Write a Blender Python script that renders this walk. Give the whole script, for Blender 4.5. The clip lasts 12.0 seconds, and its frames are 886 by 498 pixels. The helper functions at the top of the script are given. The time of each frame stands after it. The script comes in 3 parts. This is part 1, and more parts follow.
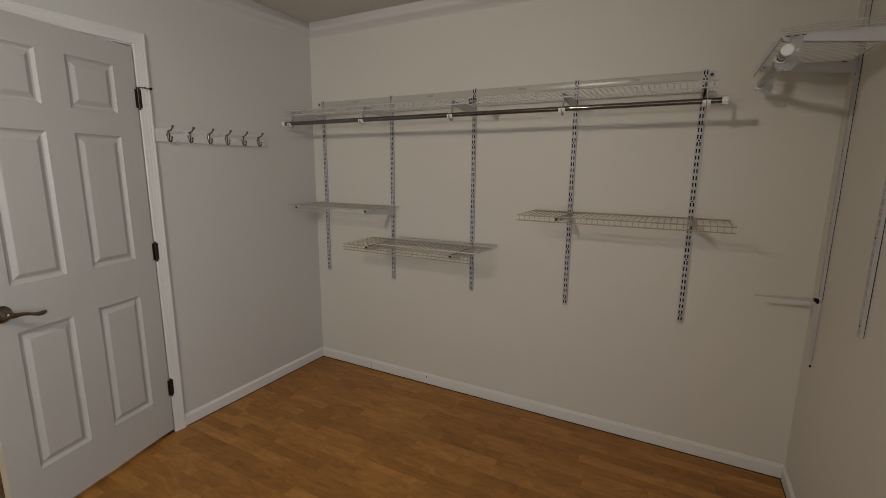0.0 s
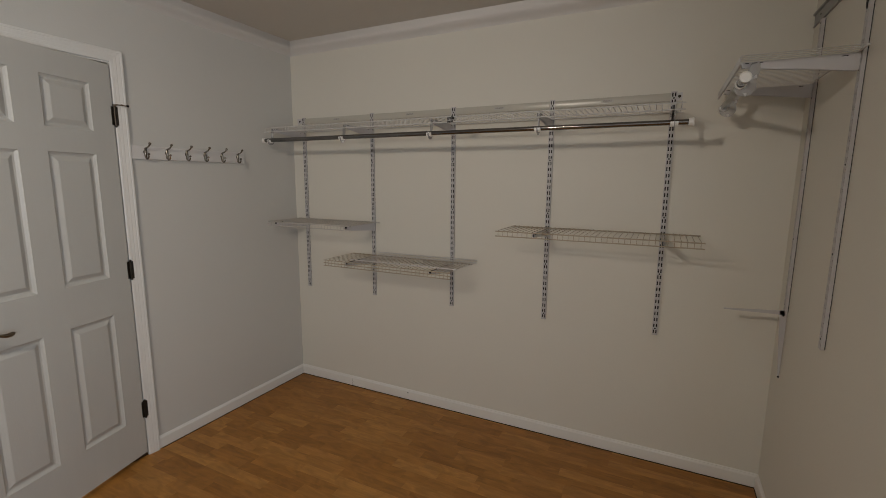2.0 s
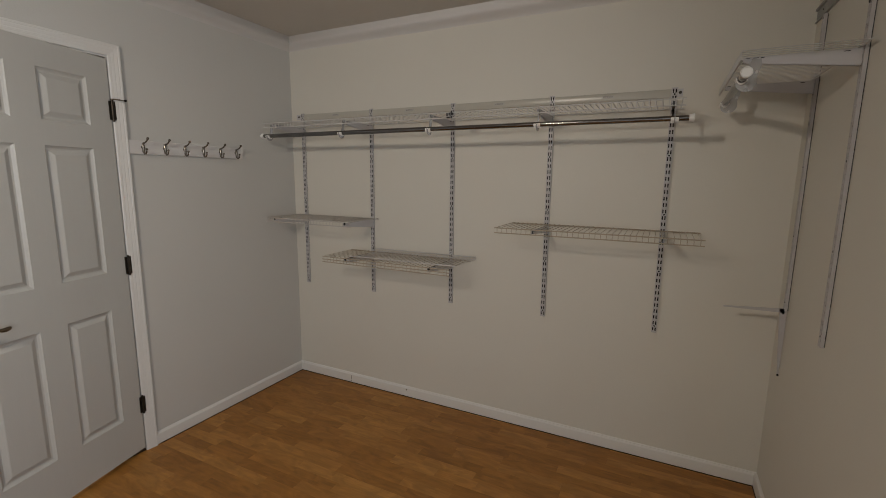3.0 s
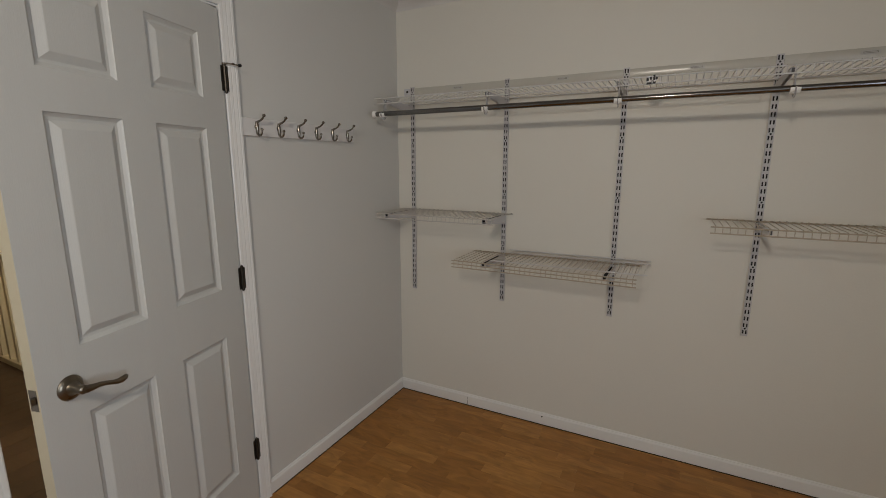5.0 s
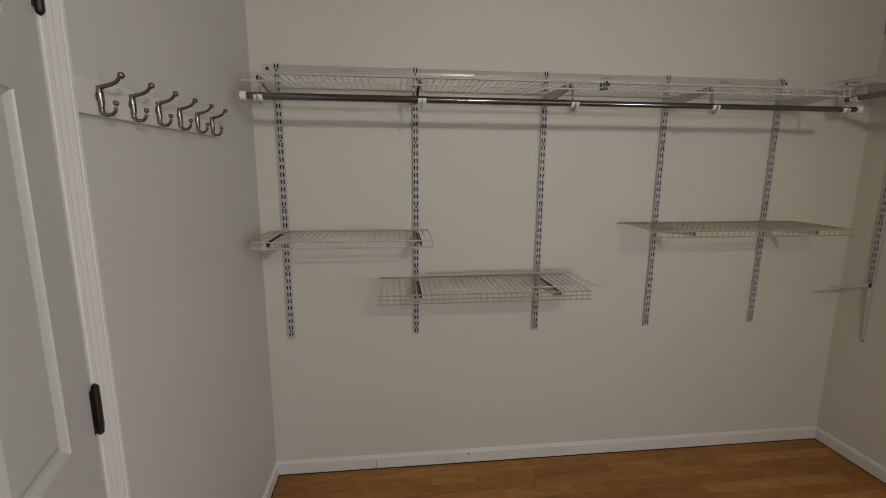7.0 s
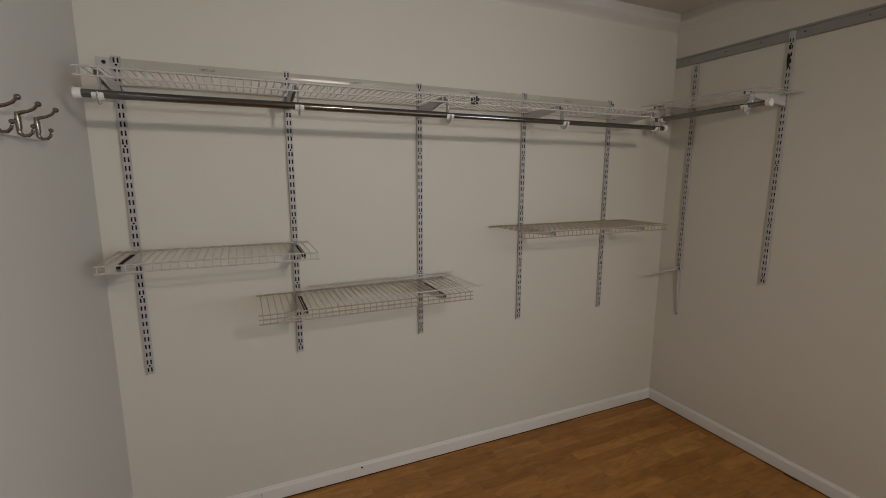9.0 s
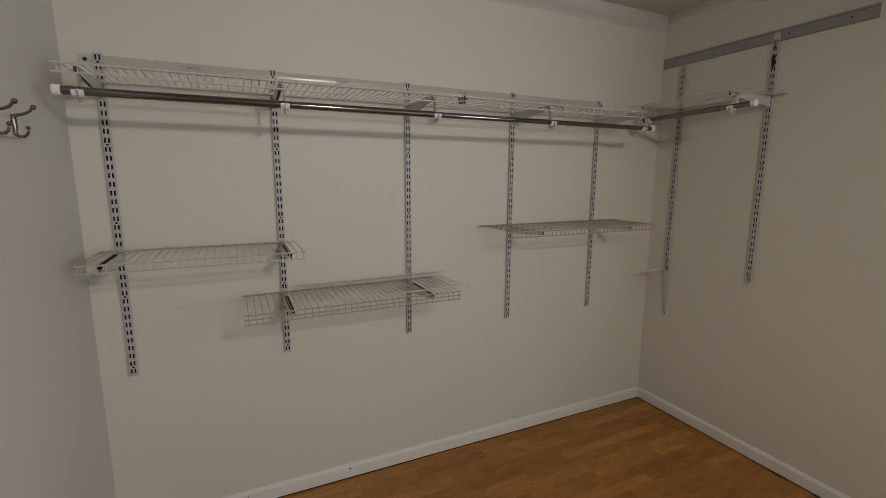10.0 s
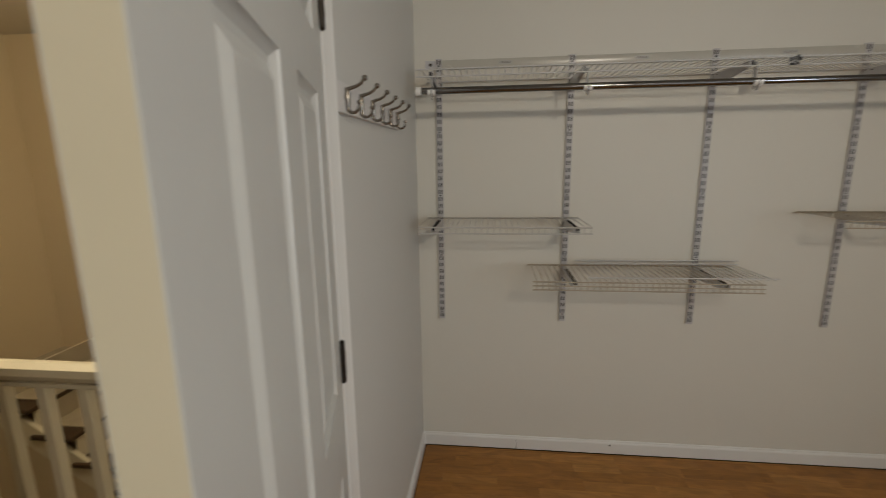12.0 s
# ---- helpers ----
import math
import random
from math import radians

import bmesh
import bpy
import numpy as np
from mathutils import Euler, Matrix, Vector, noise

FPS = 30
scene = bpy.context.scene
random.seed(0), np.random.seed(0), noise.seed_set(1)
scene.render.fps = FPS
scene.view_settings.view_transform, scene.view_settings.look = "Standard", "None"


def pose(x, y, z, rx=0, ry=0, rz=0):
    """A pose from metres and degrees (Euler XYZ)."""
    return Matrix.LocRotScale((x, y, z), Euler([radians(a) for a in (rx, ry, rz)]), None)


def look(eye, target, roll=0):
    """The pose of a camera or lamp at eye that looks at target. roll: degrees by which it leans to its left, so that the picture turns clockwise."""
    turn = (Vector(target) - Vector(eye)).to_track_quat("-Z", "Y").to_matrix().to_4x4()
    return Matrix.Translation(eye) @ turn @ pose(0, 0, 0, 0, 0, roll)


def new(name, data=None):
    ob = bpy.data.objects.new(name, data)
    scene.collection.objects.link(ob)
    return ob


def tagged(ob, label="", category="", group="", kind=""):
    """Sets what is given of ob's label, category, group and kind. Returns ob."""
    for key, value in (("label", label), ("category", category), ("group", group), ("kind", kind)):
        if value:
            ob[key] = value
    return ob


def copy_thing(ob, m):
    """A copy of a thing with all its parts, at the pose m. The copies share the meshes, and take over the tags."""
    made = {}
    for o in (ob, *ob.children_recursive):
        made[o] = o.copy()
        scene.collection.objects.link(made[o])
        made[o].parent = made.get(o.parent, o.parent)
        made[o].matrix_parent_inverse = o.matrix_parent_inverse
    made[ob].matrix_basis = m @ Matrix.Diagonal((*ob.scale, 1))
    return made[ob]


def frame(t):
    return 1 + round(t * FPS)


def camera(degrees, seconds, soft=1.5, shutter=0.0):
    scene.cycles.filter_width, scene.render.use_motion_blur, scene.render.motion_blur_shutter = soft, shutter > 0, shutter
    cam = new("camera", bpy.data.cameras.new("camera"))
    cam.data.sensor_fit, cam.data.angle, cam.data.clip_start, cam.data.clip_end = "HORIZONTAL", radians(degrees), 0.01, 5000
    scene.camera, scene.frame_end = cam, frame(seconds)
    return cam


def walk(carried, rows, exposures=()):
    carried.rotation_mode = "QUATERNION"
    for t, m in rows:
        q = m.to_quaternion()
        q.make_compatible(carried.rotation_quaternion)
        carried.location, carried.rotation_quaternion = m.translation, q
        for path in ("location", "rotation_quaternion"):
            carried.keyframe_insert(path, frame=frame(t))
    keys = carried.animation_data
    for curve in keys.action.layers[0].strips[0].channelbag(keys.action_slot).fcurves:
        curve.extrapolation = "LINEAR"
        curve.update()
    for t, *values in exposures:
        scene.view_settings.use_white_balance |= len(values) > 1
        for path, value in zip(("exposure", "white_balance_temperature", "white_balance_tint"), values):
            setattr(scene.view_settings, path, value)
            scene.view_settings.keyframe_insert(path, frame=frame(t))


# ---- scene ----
cam = camera(89.7, 12.0, soft=0.75, shutter=0.25)
PATH = [
    (0, (0.018, 0.065, 1.479), (-0.913, 1.798, 1.118), 0.4),
    (0.5, (0.014, 0.062, 1.489), (-0.928, 1.788, 1.124), 0.5),
    (1, (0.02, 0.064, 1.487), (-0.924, 1.794, 1.146), 0.5),
    (1.5, (0.026, 0.054, 1.499), (-0.888, 1.805, 1.179), 0.5),
    (2, (0.044, 0.057, 1.503), (-0.826, 1.832, 1.197), 0.4),
    (2.5, (0.057, 0.062, 1.503), (-0.781, 1.852, 1.197), 0.5),
    (3, (0.05, 0.069, 1.495), (-0.822, 1.841, 1.179), 0.6),
    (3.5, (-0.058, 0.063, 1.485), (-1.03, 1.779, 1.149), 0.4),
    (3.7, (-0.133, 0.074, 1.491), (-1.162, 1.753, 1.139), 0.1),
    (5.3, (-1.044, 0.206, 1.486), (-1.836, 2.002, 1.103), -0.0),
    (5.5, (-1.154, 0.215, 1.497), (-1.842, 2.053, 1.116), 0.0),
    (6, (-1.371, 0.293, 1.478), (-1.757, 2.225, 1.139), 0.2),
    (6.5, (-1.6, 0.422, 1.505), (-1.673, 2.39, 1.156), 0.2),
    (6.7, (-1.705, 0.466, 1.501), (-1.652, 2.434, 1.146), 0.3),
    (8.3, (-1.927, 0.542, 1.511), (-1.261, 2.397, 1.173), 0.0),
    (8.5, (-1.908, 0.52, 1.504), (-1.21, 2.364, 1.172), 0.1),
    (9, (-1.893, 0.514, 1.508), (-1.091, 2.317, 1.182), 0.1),
    (9.5, (-1.879, 0.515, 1.504), (-1.016, 2.291, 1.184), 0.2),
    (10, (-1.873, 0.509, 1.505), (-1.041, 2.298, 1.18), 0.2),
    (10.5, (-1.886, 0.513, 1.499), (-1.112, 2.329, 1.175), 0.5),
    (11, (-1.905, 0.511, 1.499), (-1.282, 2.38, 1.157), 0.9),
    (11.5, (-1.952, 0.492, 1.492), (-1.664, 2.437, 1.125), 0.8),
    (12, (-2.045, 0.44, 1.492), (-2.259, 2.389, 1.097), -0.8),
]
walk(cam, [(t, look(eye, target, roll)) for t, eye, target, roll in PATH],
     exposures=((0, -0.15, 6780, 10), (3.5, -0.15, 6750, 10), (5.5, -0.09, 6560, 9), (9.5, -0.01, 6600, 9), (11, -0.01, 6640, 9), (11.5, -0.05, 6650, 7.5), (12, -0.04, 6800, 7)))

# ---- world, lights ----
world = bpy.data.worlds.new("world")
scene.world = world
world.use_nodes = True
wn, wl = world.node_tree.nodes, world.node_tree.links
sky = wn.new("ShaderNodeTexSky")
sky.sky_type, sky.sun_disc = "NISHITA", False
sky.sun_elevation, sky.sun_rotation = radians(18), radians(200)
wl.new(sky.outputs[0], wn["Background"].inputs[0])
wn["Background"].inputs[1].default_value = 0.08

XL, XR, YB, YF, ZC = -2.395, 0.568, 2.555, -1.25, 2.44


def lamp(name, kind, energy, colour, matrix, **more):
    data = bpy.data.lights.new(name, kind)
    data.energy, data.color = energy, colour
    for key, value in more.items():
        if key == "soft":
            data.shadow_soft_size = value
        if key == "shape":
            data.shape = value
        if key == "size":
            data.size = value
        if key == "size_y":
            data.size_y = value
    ob = new(name, data)
    ob.matrix_world = matrix
    return ob


lamp("ceiling_spot", "SPOT", 80, (1.0, 0.905, 0.80), look((-1.04, -0.56, 2.28), (-1.38, 2.5, 0.45)), soft=0.075)
bpy.data.lights["ceiling_spot"].spot_size, bpy.data.lights["ceiling_spot"].spot_blend = radians(128), 1.0
lamp("window_light", "AREA", 28, (0.72, 0.83, 1.0), pose(XR + 0.06, -0.55, 1.45, 0, -90, 180), shape="RECTANGLE", size=1.1, size_y=0.8)
lamp("hall_bulb", "POINT", 46, (1.0, 0.86, 0.62), pose(-3.9, 1.95, 2.25), soft=0.08)


# ---- materials ----
def mat(name, base, rough=0.5, metal=0.0, spots=0.0, spot_size=3.0, bump=0.0, bump_size=200.0, vary=0.0, coat=0.0, stretch=(1, 1, 1)):
    """A plain surface with slow blotches, fine relief and, when wanted, a difference from piece to piece."""
    m = bpy.data.materials.new(name)
    m.use_nodes = True
    n, l = m.node_tree.nodes, m.node_tree.links
    b = n["Principled BSDF"]
    b.inputs["Metallic"].default_value = metal
    b.inputs["Roughness"].default_value = rough
    b.inputs["Coat Weight"].default_value = coat
    tc = n.new("ShaderNodeTexCoord")
    mp = n.new("ShaderNodeMapping")
    mp.inputs["Scale"].default_value = stretch
    l.new(tc.outputs["Object"], mp.inputs[0])
    big = n.new("ShaderNodeTexNoise")
    big.inputs["Scale"].default_value, big.inputs["Detail"].default_value = spot_size, 5
    l.new(mp.outputs[0], big.inputs["Vector"])
    ramp = n.new("ShaderNodeMixRGB")
    ramp.inputs[1].default_value = (*[c * (1 - spots) for c in base], 1)
    ramp.inputs[2].default_value = (*[min(1, c * (1 + spots)) for c in base], 1)
    l.new(big.outputs[0], ramp.inputs[0])
    last = ramp.outputs[0]
    if vary:
        info = n.new("ShaderNodeObjectInfo")
        hsv = n.new("ShaderNodeHueSaturation")
        mr = n.new("ShaderNodeMapRange")
        mr.inputs[3].default_value, mr.inputs[4].default_value = 1 - vary, 1 + vary
        l.new(info.outputs["Random"], mr.inputs[0])
        l.new(mr.outputs[0], hsv.inputs["Value"])
        l.new(last, hsv.inputs["Color"])
        last = hsv.outputs[0]
    l.new(last, b.inputs["Base Color"])
    rr = n.new("ShaderNodeMapRange")
    rr.inputs[3].default_value, rr.inputs[4].default_value = max(0.02, rough - 0.08), min(1, rough + 0.08)
    l.new(big.outputs[0], rr.inputs[0])
    l.new(rr.outputs[0], b.inputs["Roughness"])
    if bump:
        fine = n.new("ShaderNodeTexNoise")
        fine.inputs["Scale"].default_value, fine.inputs["Detail"].default_value = bump_size, 3
        l.new(mp.outputs[0], fine.inputs["Vector"])
        bp = n.new("ShaderNodeBump")
        bp.inputs["Strength"].default_value, bp.inputs["Distance"].default_value = bump, 0.002
        l.new(fine.outputs[0], bp.inputs["Height"])
        l.new(bp.outputs[0], b.inputs["Normal"])
    return m


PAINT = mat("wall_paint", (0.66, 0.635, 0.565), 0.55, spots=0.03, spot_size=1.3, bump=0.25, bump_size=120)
# Same wall paint, darkened and greyed for weaker, cooler light on the left wall.
PAINT_DIM = mat("wall_paint_dimmed", (0.59, 0.580, 0.543), 0.55, spots=0.03, spot_size=1.3, bump=0.25, bump_size=120)
CEIL = mat("ceiling_paint", (0.60, 0.56, 0.50), 0.85, spots=0.03, bump=0.5, bump_size=90)
COVE = mat("cove_paint", (0.655, 0.635, 0.61), 0.6, spots=0.03, spot_size=2, bump=0.15, bump_size=120)
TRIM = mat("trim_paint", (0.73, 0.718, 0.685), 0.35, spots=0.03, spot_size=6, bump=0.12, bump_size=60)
# Door white set well below the trim white to offset too much lamp light.
DOORP = mat("door_paint_dimmed", (0.54, 0.535, 0.502), 0.38, spots=0.02, spot_size=8, bump=0.14, bump_size=60, stretch=(6, 6, 0.5))
EDGE = mat("cream_edge", (0.55, 0.485, 0.345), 0.5, spots=0.05, spot_size=8)
ENAMEL = mat("white_enamel", (0.53, 0.52, 0.53), 0.35, spots=0.04, spot_size=9)
VINYL = mat("wire_vinyl", (0.57, 0.56, 0.545), 0.4, spots=0.05, spot_size=14)
DULL = mat("wire_vinyl_dull", (0.50, 0.475, 0.44), 0.42, spots=0.07, spot_size=14)
CREAM = mat("wire_vinyl_yellowed", (0.40, 0.345, 0.26), 0.42, spots=0.07, spot_size=14)
UPM = mat("upright_enamel", (0.48, 0.465, 0.465), 0.38, spots=0.05, spot_size=9)
COVER = mat("rail_cover", (0.49, 0.47, 0.41), 0.25, spots=0.03, spot_size=5)
BADGE = mat("badge", (0.42, 0.41, 0.38), 0.4, spots=0.05, spot_size=40)
GREYM = mat("galvanised_rail", (0.34, 0.34, 0.335), 0.42, metal=0.55, spots=0.08, spot_size=9, bump=0.1, bump_size=300)
CHROME = mat("chrome_tube", (0.20, 0.195, 0.19), 0.14, metal=1.0, spots=0.08, spot_size=10, stretch=(0.3, 4, 4))
NICKEL = mat("satin_nickel", (0.24, 0.215, 0.185), 0.24, metal=1.0, spots=0.12, spot_size=30)
BRONZE = mat("aged_nickel", (0.20, 0.17, 0.13), 0.3, metal=1.0, spots=0.15, spot_size=30)
HINGE = mat("dark_hinge", (0.05, 0.042, 0.034), 0.4, metal=0.8, spots=0.3, spot_size=40)
# Real black plastic; also used for added strips that stand for shade.
BLACK = mat("black_plastic_and_shade", (0.013, 0.013, 0.013), 0.8, spots=0.2, spot_size=30)
PLASTIC = mat("white_plastic", (0.80, 0.79, 0.76), 0.35, spots=0.03, spot_size=20)
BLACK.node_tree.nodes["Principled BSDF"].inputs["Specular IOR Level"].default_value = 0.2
TAPE = mat("black_tape", (0.016, 0.016, 0.016), 0.75, spots=0.3, spot_size=50)
INK = mat("badge_ink", (0.17, 0.16, 0.14), 0.5, spots=0.1, spot_size=40)
TIPM = mat("grey_cap_plastic", (0.05, 0.05, 0.052), 0.35, spots=0.1, spot_size=20)
CLEAR = mat("clip_plastic", (0.72, 0.72, 0.72), 0.25, spots=0.03, spot_size=20)
CLEAR.node_tree.nodes["Principled BSDF"].inputs["Transmission Weight"].default_value = 0.6
CLEAR.node_tree.nodes["Principled BSDF"].inputs["IOR"].default_value = 1.25
GAP = mat("floor_joint", (0.04, 0.022, 0.010), 0.8, spots=0.2)
BEIGE = mat("hall_paint", (0.58, 0.48, 0.33), 0.6, spots=0.04, spot_size=1.5, bump=0.2, bump_size=120)
DARKWOOD = mat("dark_hall_wood", (0.075, 0.042, 0.022), 0.4, spots=0.5, spot_size=6, vary=0.35, bump=0.2, bump_size=80, stretch=(1, 9, 1))
RUNNER = mat("carpet_runner", (0.40, 0.34, 0.25), 0.95, spots=0.12, spot_size=9, bump=0.6, bump_size=400)
HALLTRIM = mat("hall_trim_paint", (0.70, 0.64, 0.50), 0.4, spots=0.03, spot_size=6)


def strip_material(name, random_socket):
    """Oak-look laminate strip: a tone for each strip, long grain and cathedral figure."""
    m = bpy.data.materials.new(name)
    m.use_nodes = True
    n, l = m.node_tree.nodes, m.node_tree.links
    b = n["Principled BSDF"]
    if random_socket == "object":
        rnd = n.new("ShaderNodeObjectInfo").outputs["Random"]
    else:
        rnd = n.new("ShaderNodeNewGeometry").outputs["Random Per Island"]
    geo = n.new("ShaderNodeNewGeometry")
    off = n.new("ShaderNodeVectorMath")
    off.operation = "MULTIPLY_ADD"
    comb = n.new("ShaderNodeCombineXYZ")
    for i in range(3):
        l.new(rnd, comb.inputs[i])
    off.inputs[1].default_value = (37.0, 91.0, 53.0)
    l.new(comb.outputs[0], off.inputs[0])
    l.new(geo.outputs["Position"], off.inputs[2])
    st = n.new("ShaderNodeMapping")
    st.inputs["Scale"].default_value = (1.6, 26, 10)
    l.new(off.outputs[0], st.inputs[0])
    grain = n.new("ShaderNodeTexNoise")
    grain.inputs["Scale"].default_value, grain.inputs["Detail"].default_value, grain.inputs["Roughness"].default_value = 3.2, 7, 0.62
    l.new(st.outputs[0], grain.inputs["Vector"])
    st2 = n.new("ShaderNodeMapping")
    st2.inputs["Scale"].default_value = (5.0, 13, 5)
    l.new(off.outputs[0], st2.inputs[0])
    wave = n.new("ShaderNodeTexNoise")
    wave.inputs["Scale"].default_value, wave.inputs["Detail"].default_value, wave.inputs["Distortion"].default_value = 1.2, 5, 1.6
    l.new(st2.outputs[0], wave.inputs["Vector"])
    tone = n.new("ShaderNodeValToRGB")
    e = tone.color_ramp.elements
    e[0].position, e[0].color = 0.0, (0.285, 0.118, 0.020, 1)
    e[1].position, e[1].color = 1.0, (0.430, 0.200, 0.044, 1)
    a = e.new(0.22)
    a.color = (0.320, 0.135, 0.024, 1)
    c = e.new(0.65)
    c.color = (0.355, 0.153, 0.029, 1)
    l.new(rnd, tone.inputs[0])
    g = n.new("ShaderNodeMapRange")
    g.inputs[1].default_value, g.inputs[2].default_value = 0.30, 0.72
    g.inputs[3].default_value, g.inputs[4].default_value = 0.86, 1.10
    l.new(grain.outputs[0], g.inputs[0])
    w = n.new("ShaderNodeMapRange")
    w.inputs[1].default_value, w.inputs[2].default_value = 0.32, 0.68
    w.inputs[3].default_value, w.inputs[4].default_value = 0.78, 1.16
    l.new(wave.outputs[0], w.inputs[0])
    mul = n.new("ShaderNodeMath")
    mul.operation = "MULTIPLY"
    l.new(g.outputs[0], mul.inputs[0])
    l.new(w.outputs[0], mul.inputs[1])
    hsv = n.new("ShaderNodeHueSaturation")
    l.new(tone.outputs[0], hsv.inputs["Color"])
    l.new(mul.outputs[0], hsv.inputs["Value"])
    l.new(hsv.outputs[0], b.inputs["Base Color"])
    r = n.new("ShaderNodeMapRange")
    r.inputs[3].default_value, r.inputs[4].default_value = 0.42, 0.58
    l.new(grain.outputs[0], r.inputs[0])
    l.new(r.outputs[0], b.inputs["Roughness"])
    bp = n.new("ShaderNodeBump")
    bp.inputs["Strength"].default_value, bp.inputs["Distance"].default_value = 0.12, 0.001
    l.new(grain.outputs[0], bp.inputs["Height"])
    l.new(bp.outputs[0], b.inputs["Normal"])
    return m


STRIP = strip_material("laminate_strip", "object")
STRIPS = strip_material("laminate_strips_joined", "island")


# ---- mesh helpers ----
def part(name, bm, material, parent=None, label="", **tags):
    me = bpy.data.meshes.new(name)
    bmesh.ops.recalc_face_normals(bm, faces=bm.faces)
    bm.to_mesh(me)
    bm.free()
    me.materials.append(material)
    ob = new(name, me)
    ob.parent = parent
    return tagged(ob, label=label, **tags)


def smooth(ob, angle=40):
    ob.data.polygons.foreach_set("use_smooth", [True] * len(ob.data.polygons))
    ob.data.set_sharp_from_angle(angle=radians(angle))
    return ob


def empty(name, m=None, label="", category="", group=""):
    ob = new(name)
    ob.empty_display_size = 0.05
    if m is not None:
        ob.matrix_world = m
    return tagged(ob, label=label, category=category, group=group)


def box(bm, x0, x1, y0, y1, z0, z1, bevel=0.0):
    vs = [bm.verts.new((x, y, z)) for x in (x0, x1) for y in (y0, y1) for z in (z0, z1)]
    fs = [bm.faces.new([vs[i] for i in f]) for f in ((0, 1, 3, 2), (4, 6, 7, 5), (0, 4, 5, 1), (2, 3, 7, 6), (0, 2, 6, 4), (1, 5, 7, 3))]
    if bevel:
        bmesh.ops.bevel(bm, geom=list({e for f in fs for e in f.edges}), offset=bevel, segments=2, profile=0.5, affect="EDGES")
    return bm


def prism(bm, outline, axis, a, b):
    """An outline of (u, v) pairs drawn out along an axis from a to b."""
    def at(u, v, w):
        return {"x": (w, u, v), "y": (u, w, v), "z": (u, v, w)}[axis]
    one, two = [bm.verts.new(at(u, v, a)) for u, v in outline], [bm.verts.new(at(u, v, b)) for u, v in outline]
    bm.faces.new(one), bm.faces.new(two[::-1])
    for i in range(len(outline)):
        j = (i + 1) % len(outline)
        bm.faces.new((one[i], one[j], two[j], two[i]))
    return bm


def tube(bm, points, radius, sides=8, cap=True):
    """A round bar through points; radius is one number or one for each point."""
    pts = [Vector(p) for p in points]
    radii = radius if isinstance(radius, (list, tuple)) else [radius] * len(pts)
    rings, up = [], None
    for i, p in enumerate(pts):
        d = (pts[min(i + 1, len(pts) - 1)] - pts[max(i - 1, 0)]).normalized()
        if up is None:
            up = d.orthogonal().normalized()
        up = (up - d * up.dot(d)).normalized()
        side = d.cross(up)
        rings.append([bm.verts.new(p + radii[i] * (math.cos(2 * math.pi * k / sides) * up + math.sin(2 * math.pi * k / sides) * side)) for k in range(sides)])
    for a, b in zip(rings, rings[1:]):
        for k in range(sides):
            bm.faces.new((a[k], a[(k + 1) % sides], b[(k + 1) % sides], b[k]))
    if cap:
        bm.faces.new(rings[0][::-1]), bm.faces.new(rings[-1])
    return bm


def lathe(bm, profile, centre, axis, sides=24):
    """A turned shape: profile of (distance along axis, radius)."""
    c, d = Vector(centre), Vector(axis).normalized()
    return tube_profile(bm, [(c + d * s, r) for s, r in profile], d, sides)


def tube_profile(bm, rows, d, sides):
    up = d.orthogonal().normalized()
    side = d.cross(up)
    rings = [[bm.verts.new(p + max(r, 1e-4) * (math.cos(2 * math.pi * k / sides) * up + math.sin(2 * math.pi * k / sides) * side)) for k in range(sides)] for p, r in rows]
    for a, b in zip(rings, rings[1:]):
        for k in range(sides):
            bm.faces.new((a[k], a[(k + 1) % sides], b[(k + 1) % sides], b[k]))
    bm.faces.new(rings[0][::-1]), bm.faces.new(rings[-1])
    return bm


def moulding(name, p0, p1, inward, profile, material, ends=(1, 1), label=""):
    """A length of trim from p0 to p1 on a wall; profile of (distance off the wall, height); ends: mitre (1) or square (0)."""
    a, b, n = Vector(p0), Vector(p1), Vector(inward)
    d = (b - a).normalized()
    bm = bmesh.new()
    one = [bm.verts.new(a + n * u + d * u * ends[0] + Vector((0, 0, v))) for u, v in profile]
    two = [bm.verts.new(b + n * u - d * u * ends[1] + Vector((0, 0, v))) for u, v in profile]
    bm.faces.new(one), bm.faces.new(two[::-1])
    for i in range(len(profile)):
        j = (i + 1) % len(profile)
        bm.faces.new((one[i], one[j], two[j], two[i]))
    return part(name, bm, material, label=label, kind="structure")


# ---- room ----
DY0, DY1, DZ = 0.580, 1.382, 2.062
bm = bmesh.new()
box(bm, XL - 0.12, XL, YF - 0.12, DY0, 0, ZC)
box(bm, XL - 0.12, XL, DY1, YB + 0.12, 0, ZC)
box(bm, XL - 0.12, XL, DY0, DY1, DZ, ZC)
part("wall_left", bm, PAINT_DIM, kind="structure", label="off-white painted plaster wall with a doorway, toned darker for dim light")
part("wall_back", box(bmesh.new(), XL, XR, YB, YB + 0.12, 0, ZC), PAINT, kind="structure", label="off-white painted plaster wall behind the shelving")
WY0, WY1, WZ0, WZ1 = -1.0, -0.1, 0.9, 2.0
bm = bmesh.new()
box(bm, XR, XR + 0.12, YF - 0.12, WY0, 0, ZC)
box(bm, XR, XR + 0.12, WY1, YB + 0.12, 0, ZC)
box(bm, XR, XR + 0.12, WY0, WY1, 0, WZ0)
box(bm, XR, XR + 0.12, WY0, WY1, WZ1, ZC)
part("wall_right", bm, PAINT, kind="structure", label="off-white painted plaster wall, bare below the rail")
win = tagged(new("window_1"), kind="structure", label="plain white window with one pane")
bm = bmesh.new()
